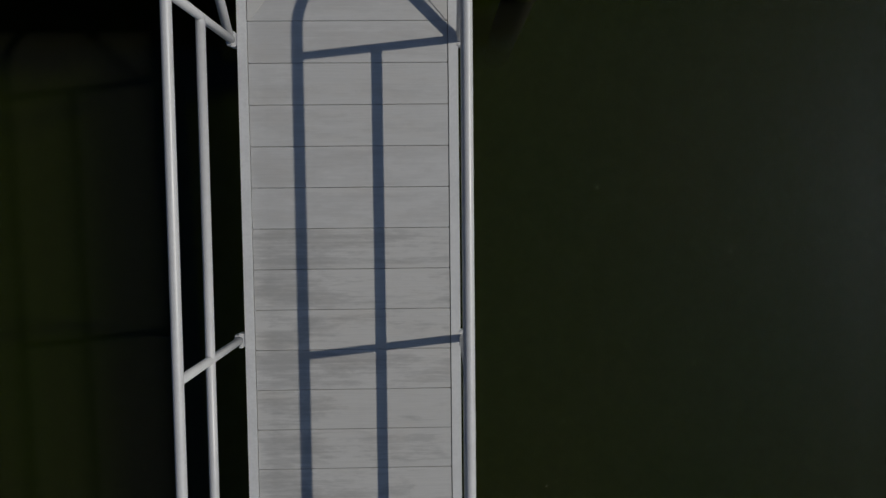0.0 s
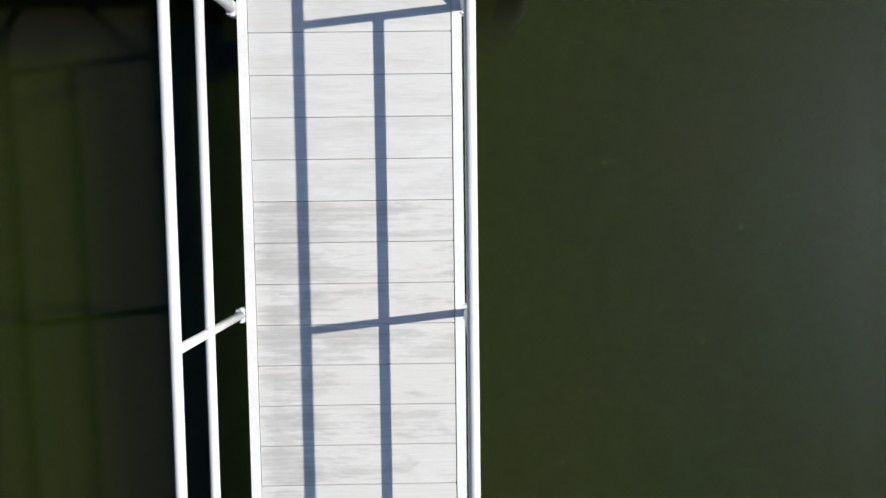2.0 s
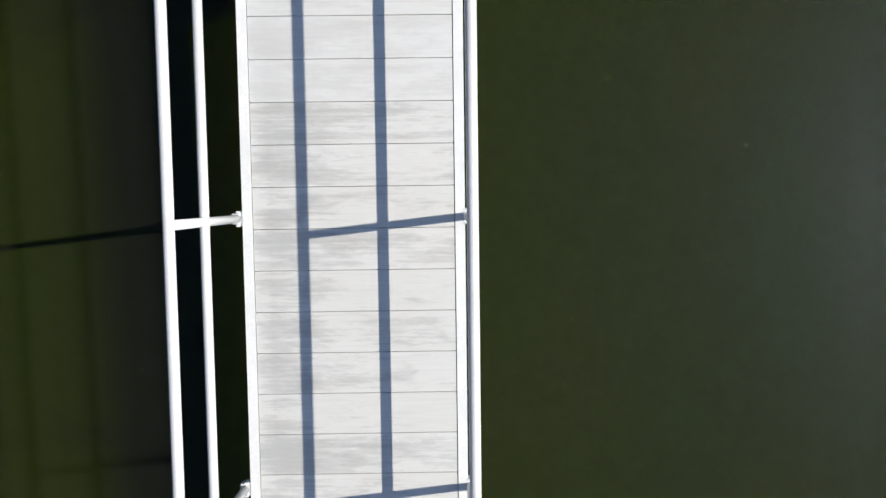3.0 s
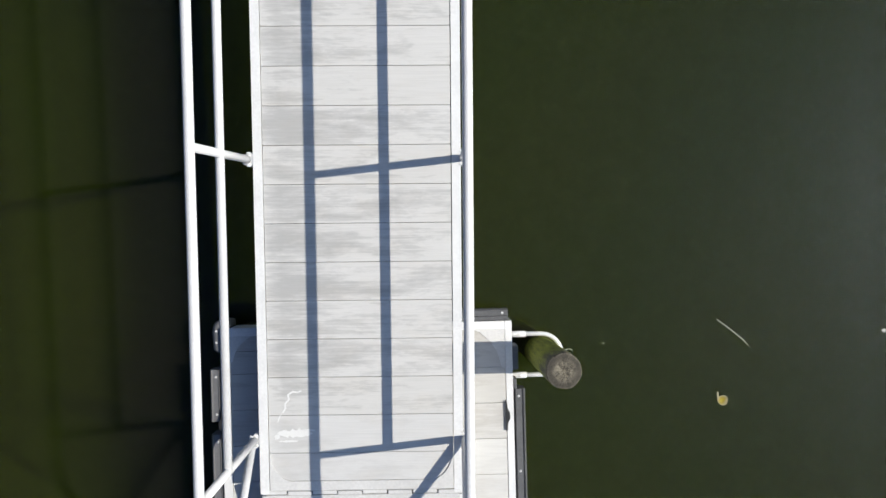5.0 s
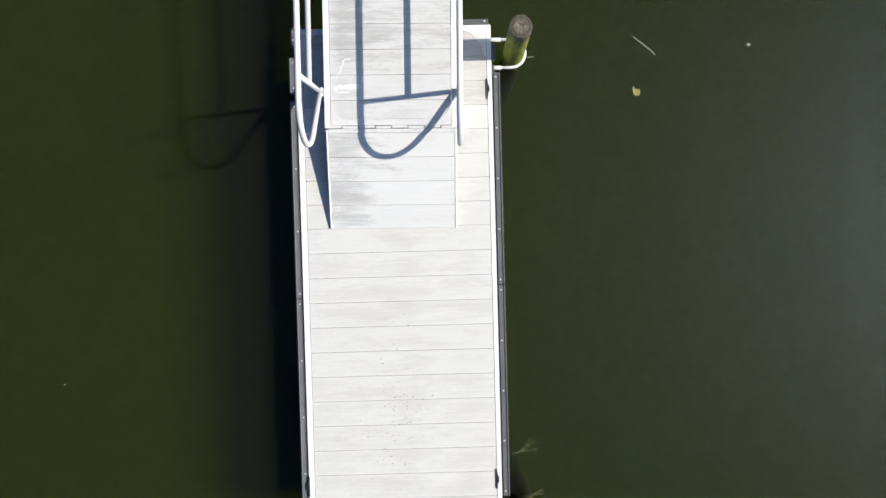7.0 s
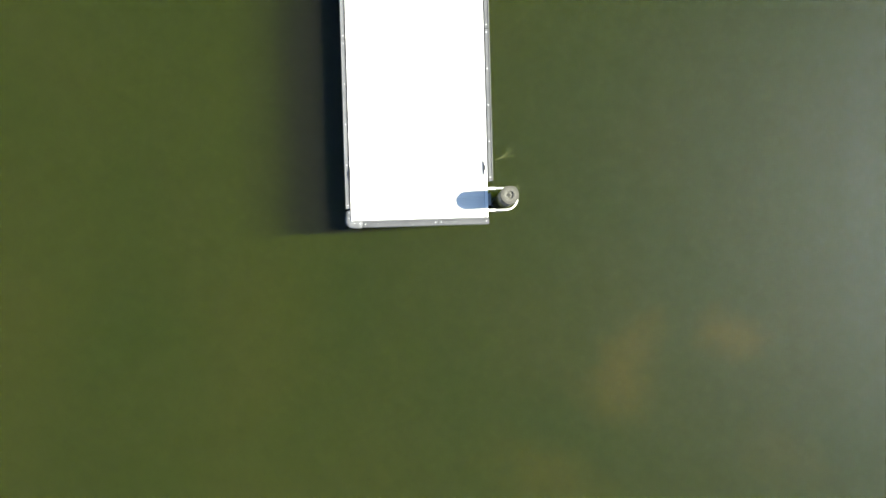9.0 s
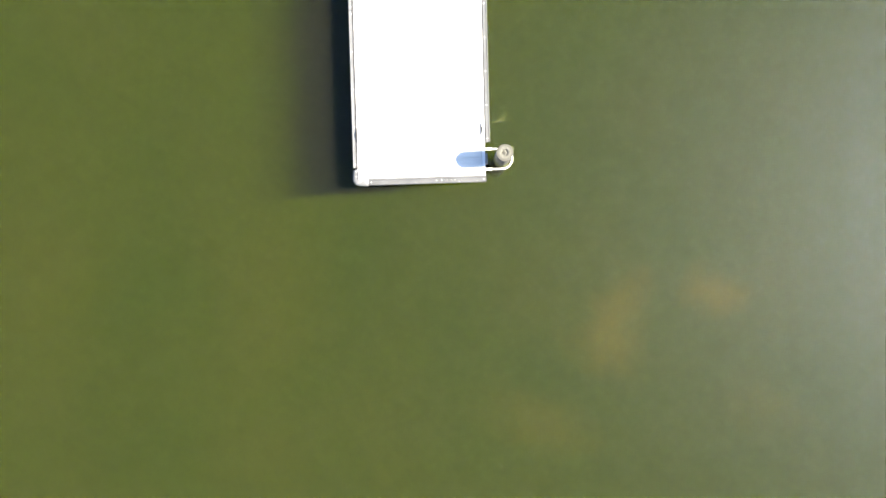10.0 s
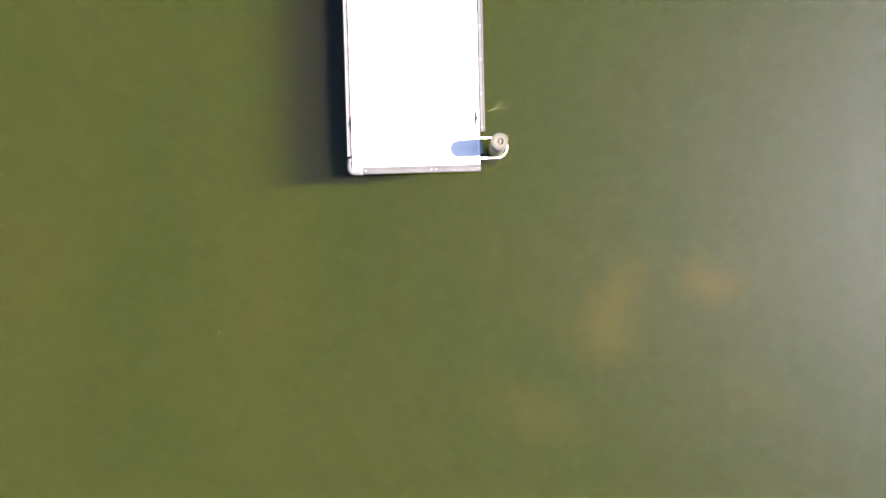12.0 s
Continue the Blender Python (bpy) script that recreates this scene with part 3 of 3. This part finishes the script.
def corner_bumper(pts, z0, z1):
    """A hollow rounded vinyl bumper along a corner."""
    bm = bmesh.new()
    rows = [(0.0, z0), (0.8, z0 + 0.015), (1.0, z0 + 0.05), (1.0, z1 - 0.045), (0.8, z1 - 0.012), (0.45, z1), (0.0, z1)]
    loops = []
    for (cx, cy), (nx, ny), w in pts:
        loops.append([bm.verts.new((cx + nx * w * f, cy + ny * w * f, z)) for f, z in rows])
    for a, b in zip(loops, loops[1:]):
        for i in range(len(rows) - 1):
            bm.faces.new((a[i], a[i + 1], b[i + 1], b[i]))
    bm.faces.new(loops[0])
    bm.faces.new(loops[-1][::-1])
    return part("corner_bumper", bm, M_BUMPER, dock, "rounded grey vinyl corner bumper", smooth=True)


xo, zb = DX0 - 0.003 - EDGE[-1] - 0.004, ZD - 0.02
q = math.pi / 2
corner = [((xo, DY0 + 0.16), (-1, 0), 0.04), ((xo, DY0 + 0.14), (-1, 0), 0.085), ((xo, DY0 + 0.05), (-1, 0), 0.092)]
corner += [((xo + 0.01, DY0), (-math.cos(q * i / 6), -math.sin(q * i / 6)), 0.105) for i in range(7)]
corner += [((xo + 0.10, DY0 - 0.004), (0, -1), 0.108), ((xo + 0.155, DY0 - 0.004), (0, -1), 0.10), ((xo + 0.165, DY0 - 0.004), (0, -1), 0.04)]
bl = corner_bumper(corner, zb - 0.2, zb)
for x, y in ((xo - 0.03, DY0 + 0.12), (xo - 0.03, DY0 + 0.04), (xo + 0.05, DY0 - 0.035), (xo + 0.13, DY0 - 0.04)):
    part_of("bolt", BOLT, bl, pose(x, y, zb + 0.001))
side_b = [((xo, DY1 - 0.17), (-1, 0), 0.03), ((xo, DY1 - 0.15), (-1, 0), 0.06), ((xo, DY1 - 0.03), (-1, 0), 0.068)]
side_b += [((xo + 0.004, DY1 - 0.01), (-math.cos(q * i / 6), math.sin(q * i / 6)), 0.068) for i in range(7)]
side_b += [((xo + 0.06, DY1 + 0.004), (0, 1), 0.05)]
tl = corner_bumper(side_b, zb - 0.2, zb)
for y in (DY1 - 0.10, DY1 - 0.02):
    part_of("bolt", BOLT, tl, pose(xo - 0.03, y, zb + 0.001))


def cleat(side, y):
    """A low black mooring cleat, bolted on the edge channel."""
    x = -0.985 if side < 0 else 0.994
    s = side
    outline = [(x - 0.012 * s, y + 0.105), (x - 0.003 * s, y + 0.10), (x + 0.002 * s, y + 0.05), (x + 0.017 * s, y + 0.02), (x + 0.018 * s, y - 0.02), (x + 0.003 * s, y - 0.05), (x - 0.001 * s, y - 0.10), (x - 0.011 * s, y - 0.105)]
    c = part("cleat", prism(outline, ZD + 0.004, ZD + 0.020), M_BLACK, dock, "black plastic mooring cleat")
    return c


for s, y in ((1, 0.409), (-1, 0.401), (1, -3.665), (-1, -3.695)):
    cleat(s, y)


def pile_guide(y, reach, half):
    """A pipe hoop that holds the dock to a pile, with sleeves on the dock's side and a wear pad between them."""
    x0, z = DX1 + EDGE[1], 0.21
    path = [(x0 - 0.03, y - half, z), (x0 + reach - half, y - half, z)]
    path += [(x0 + reach - half + half * math.sin(math.pi * i / 12), y - half * math.cos(math.pi * i / 12), z) for i in range(1, 12)]
    path += [(x0 + reach - half, y + half, z), (x0 - 0.03, y + half, z)]
    hoop = shade_pipe(part("pile_hoop", tube(path, 0.0165, 12), M_PIPE, dock, "white pipe hoop round the pile"))
    for d in (-half, half):
        shade_pipe(part("sleeve", tube([(x0 - 0.01, y + d, z), (x0 + 0.117, y + d, z)], 0.022, 12), M_FRAME, hoop))
        part_of("bolt", BOLT, hoop, pose(x0 + 0.067, y + d, z + 0.023))
    part("wear_pad", box(x0 + 0.001, x0 + 0.046, y - 0.085, y + 0.085, ZD - 0.17, ZD - 0.015, 0.006), M_BUMPER, hoop, "grey plastic wear pad")
    return hoop


pile_guide(0.805, 0.372, 0.147)
pile_guide(-4.124, 0.437, 0.160)


# ---------------------------------------------------------------- piles
def pile(x, y, height, radius, lean, mats, label, hollow):
    """A round timber pile driven into the lake bed, its sides uneven, its head sawn across."""
    ob = thing("pile", Matrix.Translation((x, y, 0)), label, "pile", "timber piles")
    rnd = random.Random(int(x * 100) + int(y * 10))
    bm = bmesh.new()
    seg, rings = 28, 24
    hs = [-2.4 + (height + 2.4) * i / rings for i in range(rings + 1)]
    lobes = [(rnd.uniform(0.005, 0.014), k, rnd.uniform(0, 6.28)) for k in (2, 3, 5, 7)]
    grid = []
    for h in hs:
        row = []
        for k in range(seg):
            a = 2 * math.pi * k / seg
            rr = radius * (1 + sum(w * math.sin(m * a + ph + 0.3 * h) for w, m, ph in lobes)) * (1.04 - 0.03 * h)
            row.append(bm.verts.new((rr * math.cos(a) + lean[0] * h, rr * math.sin(a) + lean[1] * h, h)))
        grid.append(row)
    for a, b in zip(grid, grid[1:]):
        for k in range(seg):
            bm.faces.new((a[k], a[(k + 1) % seg], b[(k + 1) % seg], b[k]))
    bm.faces.new(grid[0][::-1])
    part("shaft", bm, mats[0], ob, smooth=True)
    bm = bmesh.new()
    loops = []
    rot = ((0.42, 0.0), (0.35, -hollow), (0.22, -hollow), (0.15, -0.2 * hollow), (0.04, 0.0)) if hollow > 0.01 else ((0.3, 0.0), (0.22, -hollow), (0.08, -hollow * 1.6))
    for f, dz in ((1.0, -0.012), (0.95, 0.0), (0.6, 0.004), *rot):
        loop = []
        for k in range(seg):
            a = 2 * math.pi * k / seg
            rr = radius * f * (1 + sum(w * math.sin(m * a + ph + 0.3 * height) for w, m, ph in lobes)) * (1.04 - 0.03 * height)
            loop.append(bm.verts.new((rr * math.cos(a), rr * math.sin(a), dz + rnd.uniform(-0.002, 0.002))))
        loops.append(loop)
    for a, b in zip(loops, loops[1:]):
        for k in range(seg):
            bm.faces.new((a[k], a[(k + 1) % seg], b[(k + 1) % seg], b[k]))
    bm.faces.new(loops[-1])
    part("head", bm, mats[1], ob, "weathered sawn pile head", at=Matrix.Translation((lean[0] * height, lean[1] * height, height + 0.012)))
    return ob


pile(1.272, 0.815, 1.12, 0.109, (-0.016, 0.042), (M_PILE, M_HEAD), "round timber pile with green algae and a split head", 0.004)
pile(1.375, -4.095, 1.05, 0.128, (0.011, 0.005), (M_PILE_GREY, M_HEAD_GREY), "grey round timber pile with a hollow in its head", 0.02)
pile(1.19, 6.29, 1.10, 0.120, (0.0, 0.0), (M_PILE, M_HEAD), "green algae-covered timber pile under the pier", 0.004)

# ---------------------------------------------------------------- fixed pier at the gangway's upper end
pier = thing("pier", pose(0, 5.99, -0.53), "fixed timber pier at the top of the gangway", "pier")
M_TIMBER = deck_material("pier_timber", (0.30, 0.27, 0.23), (0.16, 0.14, 0.12), 0.8, WORN_DOCK)
for y in (0.06, 0.9, 1.75):
    part("beam", box(-3.2, 1.05, y, y + 0.1, 0.98, 1.18, 0.006), M_TIMBER, pier)
for x in (-2.6, 0.75, -0.9):
    shade_pipe(part("leg", tube([(x, 1.25, -2), (x, 1.25, 1.0)], 0.11, 16), M_PILE, pier))
PIER_PLANK = mesh_of("pier_plank", box(-0.067, 0.067, 0, 1.95, 1.18, 1.22, 0.004), M_TIMBER)
for i in range(30):
    part_of("plank", PIER_PLANK, pier, pose(-3.1 + i * 0.139, 0, 0))

# ---------------------------------------------------------------- things afloat
def leaf_at(x, y, size, turn):
    """A cupped leaf with a turned-up rim and a short stalk."""
    bm = bmesh.new()
    outline = [(-0.46, 0.18), (-0.34, 0.34), (-0.12, 0.42), (0.14, 0.45), (0.36, 0.36), (0.46, 0.14), (0.44, -0.12), (0.32, -0.34), (0.12, -0.46), (-0.10, -0.44), (-0.28, -0.30), (-0.44, -0.10)]
    k = len(outline)
    ctr = bm.verts.new((0, 0, 0.002))
    rings = [[bm.verts.new((size * f * a, size * f * b, h + (0.004 if q % 2 else 0.0) * (f > 0.9))) for q, (a, b) in enumerate(outline)] for f, h in ((0.45, 0.003), (0.78, 0.006), (1.0, 0.012))]
    for i in range(k):
        bm.faces.new((ctr, rings[0][i], rings[0][(i + 1) % k]))
        for a, b in zip(rings, rings[1:]):
            bm.faces.new((a[i], a[(i + 1) % k], b[(i + 1) % k], b[i]))
    bmesh.ops.solidify(bm, geom=bm.faces[:], thickness=0.001)
    tube([(-0.36 * size, 0.26 * size, 0.010), (-0.44 * size, 0.46 * size, 0.012), (-0.40 * size, 0.62 * size, 0.010), (-0.43 * size, 0.78 * size, 0.008)], 0.0075, 6, bm, [0.9, 1.0, 0.9, 0.5])
    ob = new("fallen_leaf", mesh_of("fallen_leaf", bm, M_LEAF, True))
    ob.matrix_basis = pose(x, y, WZ + 0.001, 0, 0, turn)
    return tagged(ob, "cupped yellow fallen leaf with a pale rim floating on the water", "leaf")


leaf_at(2.625, 0.436, 0.084, 0)
tw = [(2.592, 1.039), (2.604, 1.027), (2.645, 0.998), (2.703, 0.953), (2.768, 0.899), (2.781, 0.892), (2.806, 0.860), (2.829, 0.837)]
tagged(new("twig", mesh_of("twig", tube([(x, y, WZ + 0.003) for x, y in tw], 0.0038, 6, taper=[0.9, 1.1, 0.8, 0.9, 0.8, 1.2, 0.8, 0.5]), M_STICK, True)), "thin pale twig floating on the water", "twig")
curl = [(1.407, 0.879), (1.422, 0.860), (1.437, 0.834), (1.450, 0.826), (1.464, 0.825), (1.476, 0.830), (1.488, 0.832), (1.509, 0.823)]
tagged(new("plant_thread", mesh_of("plant_thread", tube([(x, y, WZ + 0.002) for x, y in curl], 0.0028, 5), M_STICK, True)), "thin curled pale plant thread floating beside the pile", "thread")
fl = [(3.828, 0.948), (3.834, 0.955), (3.841, 0.951), (3.847, 0.959), (3.852, 0.950), (3.868, 0.953), (3.863, 0.944), (3.853, 0.941), (3.855, 0.930), (3.847, 0.934), (3.839, 0.926), (3.835, 0.935), (3.828, 0.937)]
tagged(new("fluff", mesh_of("fluff", prism(fl, WZ, WZ + 0.006), M_FLECK)), "small white tuft of fluff floating on the water", "fluff")


def weed(x, y, size, seed):
    """A dead branching sprig at the surface."""
    rr = random.Random(seed)
    bm = bmesh.new()
    for b in range(3):
        a0, base = rr.uniform(0.1, 0.55), Vector((0, 0, 0.002))
        pts = [base]
        for i in range(5):
            a0 += rr.uniform(-0.28, 0.28)
            pts.append(pts[-1] + Vector((math.cos(a0), math.sin(a0), rr.uniform(-0.02, 0.03))) * size * 0.2)
        tube(pts, 0.0035, 5, bm, [1, 0.9, 0.8, 0.6, 0.5, 0.3])
        for i in (2, 3, 4):
            for sgn in (-1, 1):
                a1 = a0 + sgn * rr.uniform(0.5, 1.0)
                tube([pts[i], pts[i] + Vector((math.cos(a1), math.sin(a1), 0.01)) * size * rr.uniform(0.08, 0.2)], 0.0025, 5, bm, [1, 0.4])
    ob = new("water_weed", mesh_of("water_weed", bm, M_WEED, True))
    ob.matrix_basis = pose(x, y, WZ + 0.002)
    return tagged(ob, "dead pale green water weed sprig at the surface", "water weed")


weed(1.228, -3.502, 0.33, 3)
weed(1.425, -3.965, 0.18, 8)

FLECKS = [(3.24, 1.15), (1.74, 0.87), (3.72, 0.87), (1.92, 2.06), (1.39, 2.64), (3.90, 2.34), (-2.90, 2.52), (-2.79, 1.12), (2.69, 4.32), (2.41, 3.50), (3.63, 3.20), (1.45, 3.10), (1.32, 2.62), (1.71, 4.80), (4.61, -0.76), (5.28, -2.64), (5.38, -2.54), (2.95, -4.69), (4.80, -4.09), (-3.72, -1.10), (-3.63, -2.68), (5.18, -2.72), (5.27, -2.63), (2.90, -4.70), (4.78, -4.26), (0.47, -5.08), (-0.48, -6.39), (-3.22, -7.07), (-0.88, -7.87), (6.55, -7.02), (6.43, -7.34), (6.96, -8.20), (1.34, -9.12), (-6.78, -7.01)]
bm = bmesh.new()
rng = random.Random(11)
for i in range(len(FLECKS) + 50):
    if i < len(FLECKS):
        (x, y), r = FLECKS[i], rng.choice((0.005, 0.006, 0.008))
    else:
        x, y, r = rng.uniform(-3.5, 8.5), rng.uniform(-11, 7), rng.choice((0.002, 0.003, 0.004))
        if -1.3 < x < 1.45 and y > -4.7:
            continue
    ring = [(x + r * rng.uniform(0.4, 1.2) * math.cos(k * math.pi / 3), y + r * rng.uniform(0.3, 1.0) * math.sin(k * math.pi / 3)) for k in range(6)]
    low, top = [bm.verts.new((u, v, WZ - 0.001)) for u, v in ring], [bm.verts.new((u, v, WZ + 0.003)) for u, v in ring]
    bm.faces.new(top)
    for k in range(6):
        bm.faces.new((low[k], low[(k + 1) % 6], top[(k + 1) % 6], top[k]))
tagged(new("floating_flecks", mesh_of("floating_flecks", bm, M_FLECK)), "pale specks scattered over the water's surface", "debris", kind="stuff")

# ---------------------------------------------------------------- planking, piece by piece
GAP = 0.0024
PLANK = plank_mesh("plank", 2 * PLANK_HALF - 0.002, PITCH - GAP, M_DECK)
PLANK_UPPER = plank_mesh("plank", 2 * PLANK_HALF - 0.002, PITCH - GAP, M_UPPER)
for k in range(22):
    part_of("plank", PLANK if 0 < k < 17 else PLANK_UPPER, gangway, pose(0, SEAM0 + (k + 0.5) * PITCH, 0))
LOW = plank_mesh("plank", 2 * PLANK_HALF - 0.002, SEAM0 - 0.078 - GAP, M_UPPER)
part_of("plank", LOW, gangway, pose(0, (SEAM0 + 0.078) / 2, 0))
y22 = SEAM0 + 22 * PITCH
HIGH = plank_mesh("plank", 2 * PLANK_HALF - 0.002, END - 0.075 - y22 - GAP, M_UPPER)
part_of("plank", HIGH, gangway, pose(0, (y22 + END - 0.075) / 2, 0))

w = (TP_LEN - 0.036) / 4
PLATE_PLANK = plank_mesh("plank", 1.266, w - GAP, M_RAMPDECK)
for k in range(4):
    part_of("plank", PLATE_PLANK, tp, pose(0, -0.035 - (k + 0.5) * w, 0))

DP, DPH = 0.2586, -1.0009
GAP = 0.0020
DOCK_PLANK = plank_mesh("plank", DX1 - DX0 - 0.002, DP - GAP, M_DOCKDECK)
xm = (DX0 + DX1) / 2
for k in range(-12, 0):
    part_of("plank", DOCK_PLANK, dock, pose(xm, DPH + (k + 0.5) * DP, ZD))
UP = 0.2498  # the planks of the upper part are a little narrower
DOCK_PLANK_UP = plank_mesh("plank", DX1 - DX0 - 0.002, UP - GAP, M_DOCKDECK)
DOCK_PLANK_SHADE = plank_mesh("plank", DX1 - DX0 - 0.002, UP - GAP, M_DOCKSHADE)  # beside the pile and below the gangway, their shade deepened in the colour
for k in range(7):
    part_of("plank", DOCK_PLANK_UP if k < 5 else DOCK_PLANK_SHADE, dock, pose(xm, DPH + (k + 0.5) * UP, ZD))
for a, b in ((DY0 + 0.064, DPH - 12 * DP), (DPH + 7 * UP, 0.905), (0.905, DY1 - 0.060)):
    part_of("plank", plank_mesh("plank", DX1 - DX0 - 0.002, b - a - GAP, M_DOCKSHADE if a > 0 else M_DOCKDECK), dock, pose(xm, (a + b) / 2, ZD))
